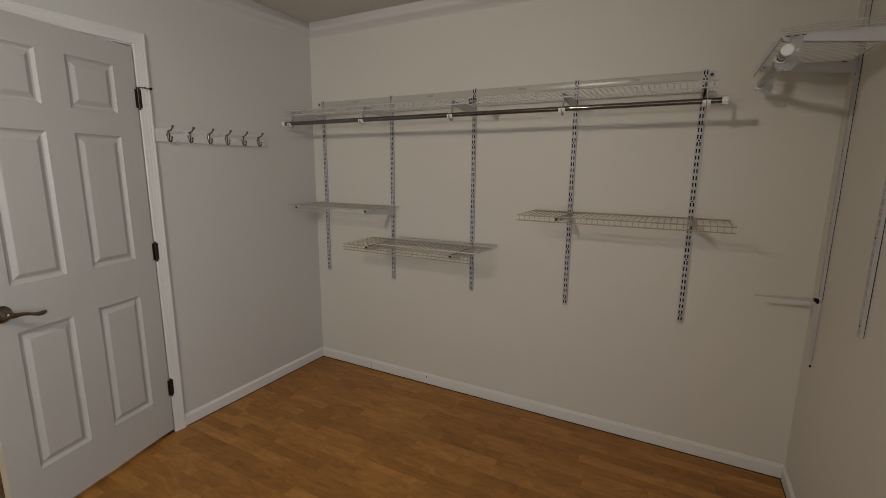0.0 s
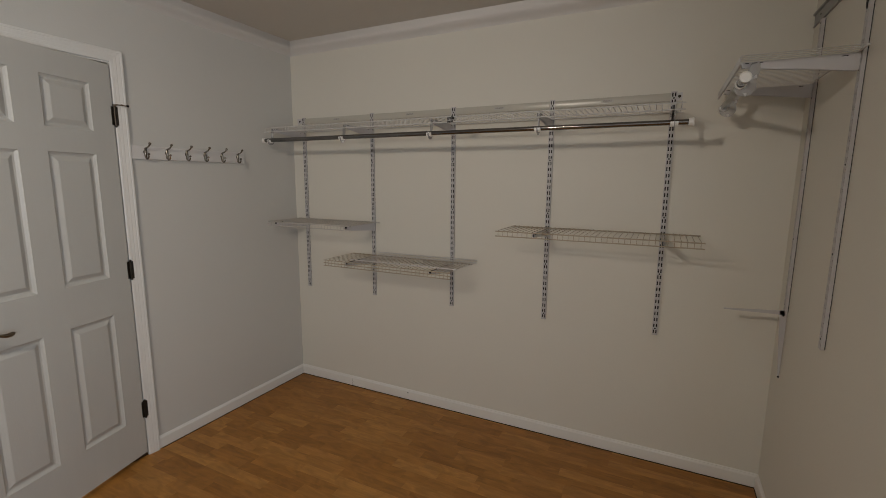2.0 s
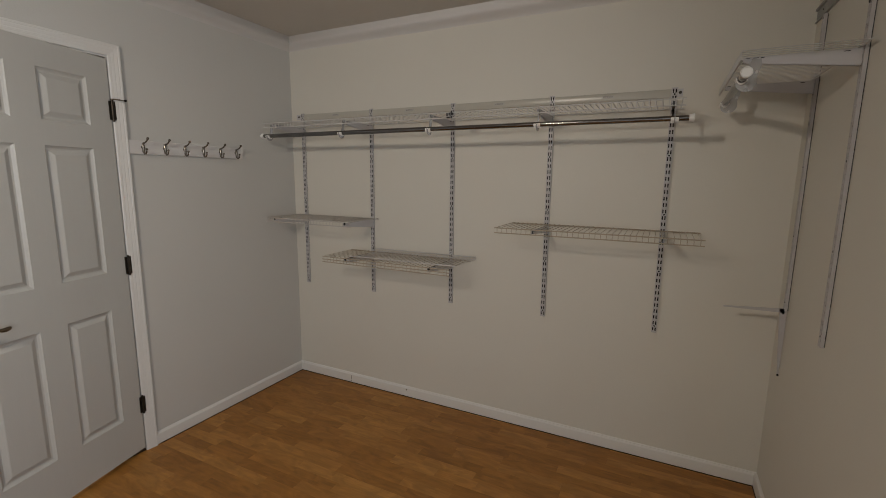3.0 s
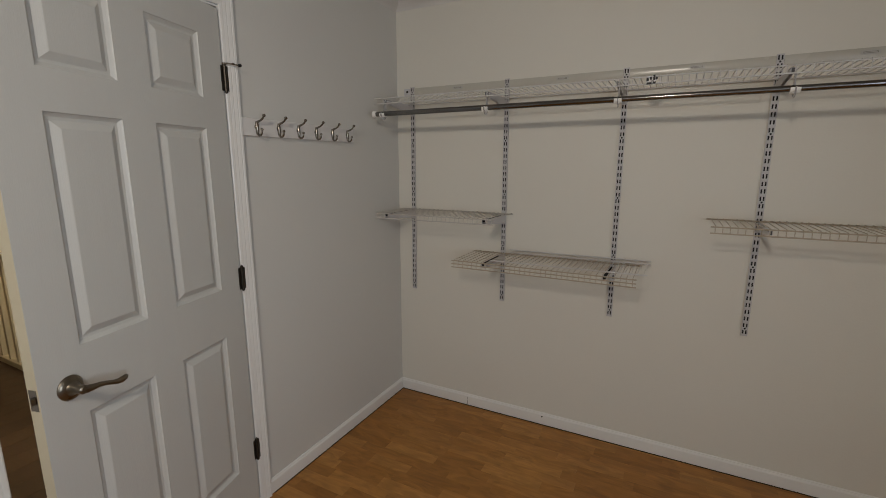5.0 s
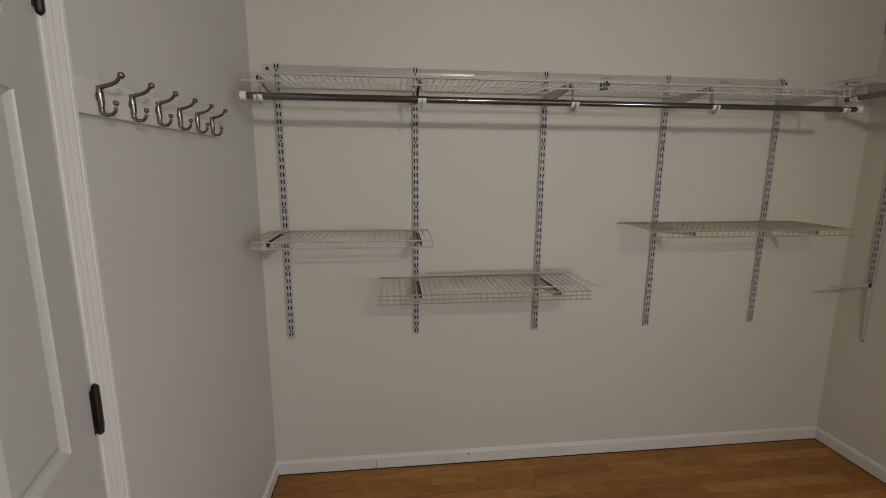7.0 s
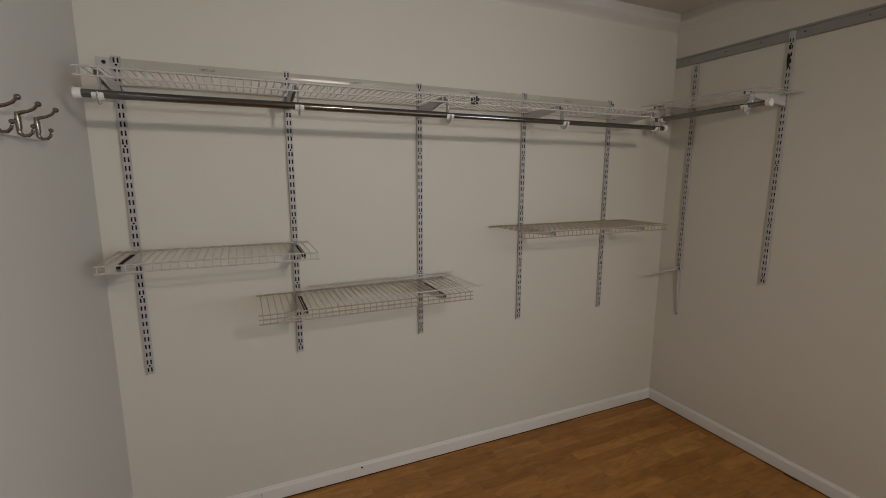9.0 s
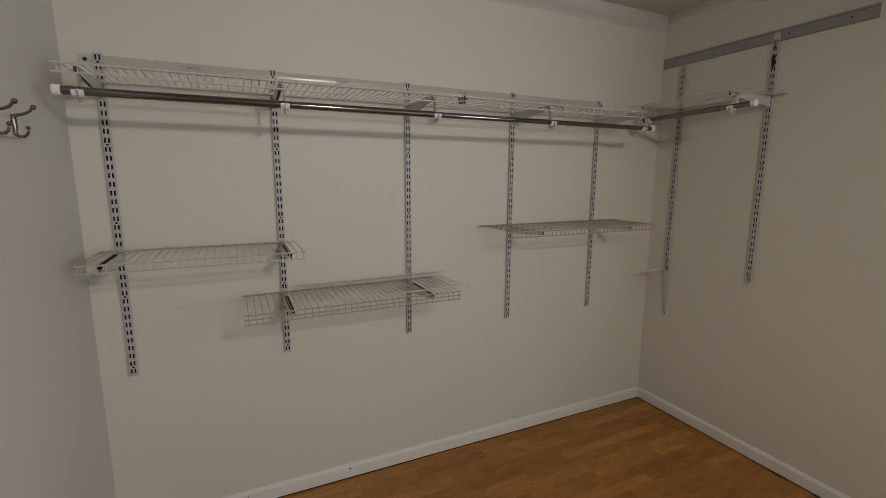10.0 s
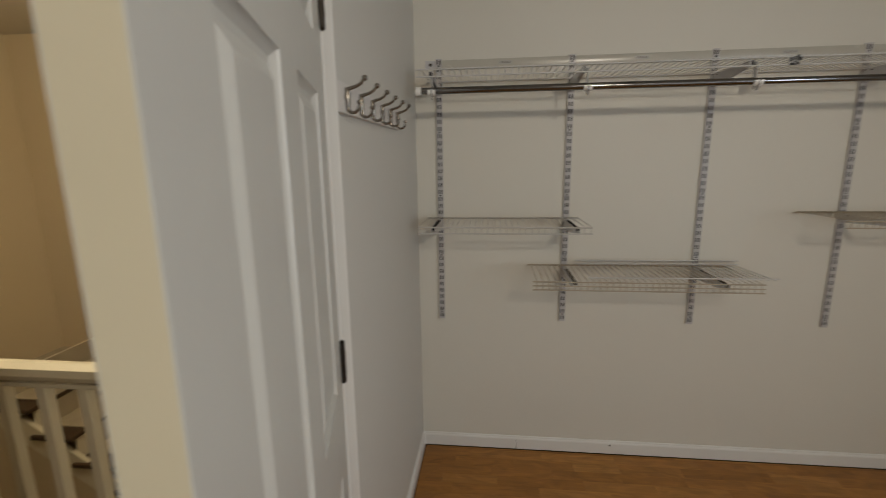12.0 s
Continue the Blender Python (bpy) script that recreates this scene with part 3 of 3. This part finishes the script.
def rod_hook(disc=False):
    """A white plastic hook that hangs from a bracket's tip and carries the rod; the rod's centre is the origin."""
    ob = empty("rod_hook", None, label="white plastic hook that carries the hanging rod", category="rod hook", group="rod hooks")
    bm = bmesh.new()
    arc = [(0.003 + 0.0265 * math.cos(a), -0.005 + 0.0265 * math.sin(a)) for a in [math.radians(d) for d in range(-200, 31, 15)]]
    hole = [(0.0128 * math.cos(a), 0.0128 * math.sin(a)) for a in [math.radians(d) for d in range(70, -211, -20)]]
    prism(bm, arc + [(0.030, 0.026), (0.031, 0.050), (0.037, 0.068), (0.016, 0.068), (0.010, 0.050), (0.008, 0.030)] + hole, "x", -0.0018, 0.0018)
    if disc:
        bm.free()
        rim = [(0.014 + 0.031 * math.cos(a), -0.009 + 0.031 * math.sin(a)) for a in [math.radians(d) for d in range(-215, 31, 12)]]
        bm = prism(bmesh.new(), rim + [(0.052, 0.040), (0.050, 0.062), (0.024, 0.062), (0.012, 0.024), (-0.006, 0.018)], "x", -0.0018, 0.0018)
    part("arm", bm, CLEAR, ob, "grey translucent plastic plate")
    bm = bmesh.new()
    inner = [(-0.0134 * math.sin(a), 0.0134 * math.cos(a)) for a in [math.radians(d) for d in range(82, 263, 20)]]
    outer = [(-0.0172 * math.sin(a), 0.0172 * math.cos(a)) for a in [math.radians(d) for d in range(262, 81, -20)]]
    prism(bm, inner + outer, "x", -0.015, 0.015)
    smooth(part("saddle", bm, PLASTIC, ob), 50)
    return ob


def wire_shelf(x0, x1, y_back, y_front, z, lip, lip_wires, material, label, flip=False, m=None, extra=(), pitch=0.0254):
    """A coated wire shelf: long wires, and cross wires that bend down over the front edge."""
    ob = empty("wire_shelf", m, label=label, category="wire shelf", group="wire shelves")
    s = -1 if flip else 1
    longs = [(y_back, z - 0.0045 * s), (y_front, z - 0.0045 * s)]
    longs += [(y_front - 0.001, z - 0.0045 * s - s * lip * (k + 1) / lip_wires) for k in range(lip_wires)]
    longs += [(y, z - 0.0045 * s) for y in extra]
    for y, h in longs:
        smooth(part("long_wire", tube(bmesh.new(), [(x0, y, h), (x1, y, h)], 0.0030, 8), material, ob), 60)
    count = int((x1 - x0 - 0.010) / pitch)
    start = (x0 + x1) / 2 - count * pitch / 2
    r = 0.0016
    pts = [(0, y_back + 0.004, z), (0, y_front + 0.004, z), (0, y_front - 0.0035, z - s * 0.004), (0, y_front - 0.0045, z - s * (lip + 0.007))]
    cross = smooth(part("cross_wire", tube(bmesh.new(), pts, r, 6), material, ob), 60)
    cross.location.x = start
    for k in range(1, count + 1):
        c = cross.copy()
        scene.collection.objects.link(c)
        c.location.x = start + k * pitch
    return ob


# the top shelf, brackets, hooks and rod
ZT, RZ, RYY = 1.836, 1.7505, YB - 0.327
wire_shelf(-2.338, 0.102, YB - 0.016, YB - 0.315, ZT, 0.027, 1, VINYL, "long white coated wire shelf above the hanging rod")
B = bracket()
B.matrix_world = Matrix.Translation((UX[0], YB, ZT - 0.0085))
for x in UX[1:]:
    copy_thing(B, Matrix.Translation((x, YB, ZT - 0.0085)))
H = rod_hook()
H.matrix_world = Matrix.Translation((UX[0] + 0.008, RYY, RZ))
for x in UX[1:]:
    copy_thing(H, Matrix.Translation((x + 0.008, RYY, RZ)))


def rod(m, a, b, splice, label):
    ob = empty("hanging_rod", m, label=label, category="closet rod")
    smooth(part("outer_tube", tube(bmesh.new(), [(a, 0, 0), (splice, 0, 0)], 0.0128, 24), CHROME, ob), 50)
    smooth(part("inner_tube", tube(bmesh.new(), [(splice - 0.03, 0, 0), (b, 0, 0)], 0.0112, 24), CHROME, ob), 50)
    for x, s in ((a, -1), (b, 1)):
        smooth(part("end_cap", lathe(bmesh.new(), [(-0.001, 0.0150), (0.014, 0.0165), (0.0175, 0.0172), (0.0195, 0.0165), (0.0195, 0.0145), (0.0175, 0.0135)], (x, 0, 0), (s, 0, 0), 24), PLASTIC, ob, "white plastic end cap"), 50)
    return ob


rod(pose(0, RYY, RZ), -2.318, 0.118, -1.122, "shiny chrome telescoping hanging rod with white caps")

# shelf tag
tag = empty("shelf_tag", pose(-0.983, YB - 0.318, 1.818, 0, 0, 0), label="small printed black and white tag on the wire shelf", category="tag")
part("tag_card", prism(bmesh.new(), [(-0.020, 0.010), (0.016, 0.014), (0.020, 0.004), (0.012, -0.014), (-0.008, -0.017), (-0.020, -0.006)], "y", -0.0046, -0.0036), CLEAR, tag)
bm = bmesh.new()
for x0, x1, z0, z1 in ((-0.020, -0.011, -0.004, 0.009), (-0.007, 0.000, 0.000, 0.012), (0.004, 0.012, -0.002, 0.018), (-0.019, 0.000, -0.017, -0.009), (0.013, 0.021, 0.000, 0.010), (0.004, 0.014, -0.015, -0.007), (-0.004, 0.006, -0.006, -0.003)):
    box(bm, x0, x1, -0.0056, -0.0047, z0, z1)
part("tag_print", bm, TAPE, tag, "black printed marks")

# lower shelves on the back wall
wire_shelf(-2.345, -1.645, YB - 0.016, YB - 0.318, 1.222, 0.025, 1, DULL, "short dull grey wire shelf on black-tipped brackets")
wire_shelf(-1.872, -0.978, YB - 0.016, YB - 0.318, 0.998, 0.034, 2, CREAM, "yellowed wire shelf with a second wire shelf lying on it")
wire_shelf(-0.725, 0.222, YB - 0.016, YB - 0.312, 1.247, 0.025, 1, CREAM, "yellowed wire shelf set alone on two brackets")
wire_shelf(-0.359, 0.359, -0.002, -0.300, 0.0, 0.016, 1, VINYL, "loose white wire shelf lying upside down on another", flip=True, m=pose(-1.296, YB - 0.330, 1.0140, 2.3, 0.35, 180))
B2 = bracket(0.305, True, 0.050)
B2.matrix_world = Matrix.Translation((UX[0], YB, 1.2135))
for x, z in ((UX[1], 1.2135), (UX[1], 0.9895), (UX[2], 0.9895)):
    copy_thing(B2, Matrix.Translation((x, YB, z)))
B3 = bracket(0.303, False, 0.040)
B3.matrix_world = Matrix.Translation((UX[3], YB, 1.2385))
copy_thing(B3, Matrix.Translation((UX[4], YB, 1.2385)))

# the shelf and rod on the right wall
ZR = 1.905
wire_shelf(-2.490, -1.822, -0.020, -0.330, ZR, 0.025, 1, VINYL, "short white wire shelf on the side wall", m=pose(XR, 0, 0, 0, 0, -90))
B4 = bracket(0.318)
B4.matrix_world = pose(XR, RY[0], ZR - 0.0085, 0, 0, -90)
copy_thing(B4, pose(XR, RY[1], ZR - 0.0085, 0, 0, -90))
HD = rod_hook(True)
HD.matrix_world = pose(0.249, 2.35, 1.817, 0, 0, -90)
copy_thing(HD, pose(0.249, 1.896, 1.827, 0, 0, -90))
rod(pose(0.249, 0, 1.8685, 0, -1.26, -90), -2.395, -1.805, -1.95, "short chrome hanging rod with a white cap")

# loose bracket at the foot of the corner upright
lb = empty("loose_bracket", pose(XR, 2.398, 0.942), label="thin tapered steel bracket hanging from the corner upright", category="shelf bracket")
part("arm", prism(bmesh.new(), [(-0.010, 0.008), (-0.010, -0.010), (-0.236, -0.012), (-0.238, -0.007)], "y", -0.003, 0.003), UPM, lb)
part("brace", prism(bmesh.new(), [(-0.002, 0.010), (-0.030, 0.010), (-0.020, -0.140), (-0.008, -0.300), (-0.003, -0.300)], "y", -0.003, 0.003), UPM, lb)
part("rivet", lathe(bmesh.new(), [(0, 0.0045), (0.002, 0.0045), (0.003, 0.002)], (-0.016, -0.0029, -0.012), (0, -1, 0), 10), BLACK, lb)
part("foot_pin", lathe(bmesh.new(), [(0, 0.0045), (0.002, 0.0045), (0.003, 0.002)], (-0.0065, -0.0029, -0.293), (0, -1, 0), 10), BLACK, lb)

# ---- hall beyond the door ----
HX, HL = -5.65, -2.6
part("hall_floor", box(bmesh.new(), HX, XL - 0.12, -1.4, 1.54, -0.25, -0.004), GAP, kind="structure", label="dark stained wood hall floor")
part("hall_wall_far", box(bmesh.new(), HX - 0.12, HX, -1.5, 3.7, HL, 2.44), BEIGE, kind="structure", label="beige painted hall wall")
part("hall_wall_end", box(bmesh.new(), HX, XL - 0.12, 3.62, 3.74, HL, 2.44), BEIGE, kind="structure", label="beige painted hall wall")
part("hall_wall_start", box(bmesh.new(), HX, XL - 0.12, -1.52, -1.4, 0, 2.44), BEIGE, kind="structure", label="beige painted hall wall")
part("stairwell_wall", box(bmesh.new(), HX, XL - 0.12, 1.40, 1.54, HL, -0.26), BEIGE, kind="structure", label="beige painted stairwell wall")
bm = box(bmesh.new(), XL - 0.12, XL - 0.02, 1.42, 3.74, HL, -0.26)
box(bm, XL - 0.12, XL - 0.02, YB + 0.122, 3.74, -0.26, 2.44)
part("stairwell_wall", bm, BEIGE, kind="structure", label="beige painted stairwell wall")
part("lower_floor", box(bmesh.new(), HX, XL - 0.12, 1.40, 3.62, HL - 0.1, HL), DARKWOOD, kind="structure", label="dark floor at the foot of the stairs")
part("hall_ceiling", box(bmesh.new(), HX - 0.12, XL - 0.12, -1.5, 3.7, 2.44, 2.54), CEIL, kind="structure", label="flat hall ceiling")
moulding("hall_baseboard", (HX, -1.4, 0), (HX, 1.54, 0), (1, 0, 0), [(0, 0), (0.014, 0), (0.014, 0.09), (0.006, 0.11), (0, 0.11)], HALLTRIM, label="cream painted baseboard")
moulding("chair_rail", (HX, -1.4, 0.90), (HX, 1.95, 0.90), (1, 0, 0), [(0, 0), (0.012, 0), (0.016, 0.03), (0.034, 0.045), (0.034, 0.062), (0, 0.066)], HALLTRIM, label="cream painted chair rail")

rl = empty("stair_railing", pose(0, 1.505, 0), label="cream painted stair railing with square balusters", category="railing")
bm = prism(bmesh.new(), [(-0.035, 0.905), (-0.030, 0.925), (0.0, 0.932), (0.030, 0.925), (0.035, 0.905), (0.026, 0.888), (-0.026, 0.888)], "x", -5.60, -2.62)
part("handrail", bm, HALLTRIM, rl, "cream painted handrail")
part("sub_rail", box(bmesh.new(), -5.60, -2.62, -0.018, 0.018, 0.862, 0.876, 0.002), HALLTRIM, rl)
part("bottom_rail", box(bmesh.new(), -5.60, -2.62, -0.03, 0.03, -0.004, 0.04, 0.003), HALLTRIM, rl)
bal = part("baluster", box(bmesh.new(), -0.015, 0.015, -0.015, 0.015, 0.04, 0.862, 0.002), HALLTRIM, rl, "square cream painted baluster")
bal.location.x = -3.610 - 0.135 * 14
for k in range(1, 21):
    c = bal.copy()
    scene.collection.objects.link(c)
    c.location.x = -3.610 + 0.135 * (k - 14)
part("newel", box(bmesh.new(), -2.62, -2.54, -0.04, 0.033, -0.004, 1.02, 0.004), HALLTRIM, rl, "square cream painted newel post")

# stairs that go down along the far side of the well
st = empty("staircase", pose(-5.29, 2.76, -0.02), label="descending stair with dark treads and a white string", category="stairs")
RISE, RUN = 0.186, 0.264
N = 10
bm = prism(bmesh.new(), [(-0.10, 0.0), (0.05, 0.0), (N * RUN + 0.05, -N * RISE), (N * RUN + 0.05, -N * RISE - 0.16), (0.0, -0.16), (-0.10, -0.16)], "y", 0, 0.03)
part("string", bm, HALLTRIM, st, "white painted sloping string")
for k in range(N):
    part("tread", box(bmesh.new(), k * RUN, (k + 1) * RUN + 0.03, -0.022, 0.85, -(k + 1) * RISE + 0.12, -(k + 1) * RISE + 0.15, 0.006), DARKWOOD, st, "dark stained tread with a rounded nosing")
    part("riser", box(bmesh.new(), k * RUN, k * RUN + 0.016, 0.03, 0.85, -(k + 1) * RISE + 0.15, -k * RISE + 0.119), HALLTRIM, st, "white painted riser")
for k in range(N):
    bm = box(bmesh.new(), k * RUN + 0.0165, (k + 1) * RUN + 0.034, 0.10, 0.75, -(k + 1) * RISE + 0.1505, -(k + 1) * RISE + 0.159, 0.003)
    box(bm, k * RUN + 0.0165, k * RUN + 0.026, 0.10, 0.75, -(k + 1) * RISE + 0.159, -k * RISE + 0.118)
    part("runner", bm, RUNNER, st, "beige carpet runner over the treads")
bm = prism(bmesh.new(), [(-5.39, -0.181), (-5.29, -0.181), (-5.29 + N * RUN + 0.05, -N * RISE - 0.181), (-5.29 + N * RUN + 0.05, HL), (-5.39, HL)], "y", 2.764, 2.788)
part("spandrel_wall", bm, BEIGE, kind="structure", label="beige painted wall closing the side of the stair")
part("stair_landing", box(bmesh.new(), HX, -5.29, 2.76, 3.62, -0.12, -0.02), RUNNER, kind="structure", label="beige carpeted stair landing")

# hall planks
rng = random.Random(4)
y = 0.0
count = 0
for i in range(12):
    x = XL - 0.13 - i * 0.14
    bm = box(bmesh.new(), -0.0690, 0.0690, -0.6, 0.6, -0.0038, 0.0, 0.0)
    for k in range(2):
        if i == 0 and k == 0:
            plank = part("plank", bm, DARKWOOD, bpy.data.objects["hall_floor"])
            ob = plank
        else:
            ob = plank.copy()
            scene.collection.objects.link(ob)
        ob.location = (x - 0.07, -0.30 + k * 1.2015 + (i % 2) * 0.035, 0)
bm = bmesh.new()
for i in range(12, 22):
    x = XL - 0.13 - i * 0.14
    for k in range(2):
        yy = -0.9 + k * 1.2 + (i % 3) * 0.01
        box(bm, x - 0.139, x - 0.001, yy, yy + 1.198, -0.0038, 0.0)
part("hall_planks", bm, DARKWOOD, bpy.data.objects["hall_floor"], kind="stuff")

# ---- laminate floor ----
part("floor", box(bmesh.new(), XL - 0.1195, XR + 0.12, YF - 0.12, YB + 0.12, -0.10, -0.0008), GAP, kind="structure", label="honey oak three-strip laminate floor with a satin sheen")
floor = bpy.data.objects["floor"]
rng = random.Random(11)
SWID = 0.0640
near, far = [], []
y = YF
row = 0
while y < YB - 0.02:
    y1 = min(y + SWID, YB - 0.0152)
    x = XL - rng.random() * 0.3
    while x < XR:
        length = rng.choice((0.22, 0.26, 0.29, 0.29, 0.32, 0.36, 0.40))
        a, b = max(x, XL + (0.0152 if y + SWID / 2 > 1.42 else 0.001)), min(x + length, XR - 0.0152)
        if b - a > 0.02:
            (near if y > 0.82 and b > -2.2 and a < 0.1 else far).append((a, b, y, y1, row))
        x += length
    y += SWID
    row += 1
near.sort(key=lambda s: abs(s[0] + 1.0) + abs(s[2] - 1.6))
far += near[298:]
near = near[:298]
shared = {}
for a, b, y0, y1, r in near:
    key = (round(b - a, 3), round(y1 - y0, 3))
    if key not in shared:
        w, d = (b - a) / 2, (y1 - y0) / 2
        shared[key] = part("strip", box(bmesh.new(), -w + 0.00008, w - 0.00008, -d + 0.0001, d - 0.0001, -0.0007, 0.0), STRIP, floor)
        ob = shared[key]
    else:
        ob = shared[key].copy()
        scene.collection.objects.link(ob)
    ob.location = ((a + b) / 2, (y0 + y1) / 2, 0.0)
me = bpy.data.meshes.new("strips")
verts, faces = [], []
for a, b, y0, y1, r in far:
    n = len(verts)
    a, b, y0, y1 = a + 0.00008, b - 0.00008, y0 + 0.0001, y1 - 0.0001
    verts += [(a, y0, 0), (b, y0, 0), (b, y1, 0), (a, y1, 0), (a, y0, -0.0007), (b, y0, -0.0007), (b, y1, -0.0007), (a, y1, -0.0007)]
    faces += [(n, n + 1, n + 2, n + 3), (n, n + 4, n + 5, n + 1), (n + 1, n + 5, n + 6, n + 2), (n + 2, n + 6, n + 7, n + 3), (n + 3, n + 7, n + 4, n)]
me.from_pydata(verts, [], faces)
me.materials.append(STRIPS)
tagged(new("strips", me), kind="stuff").parent = floor
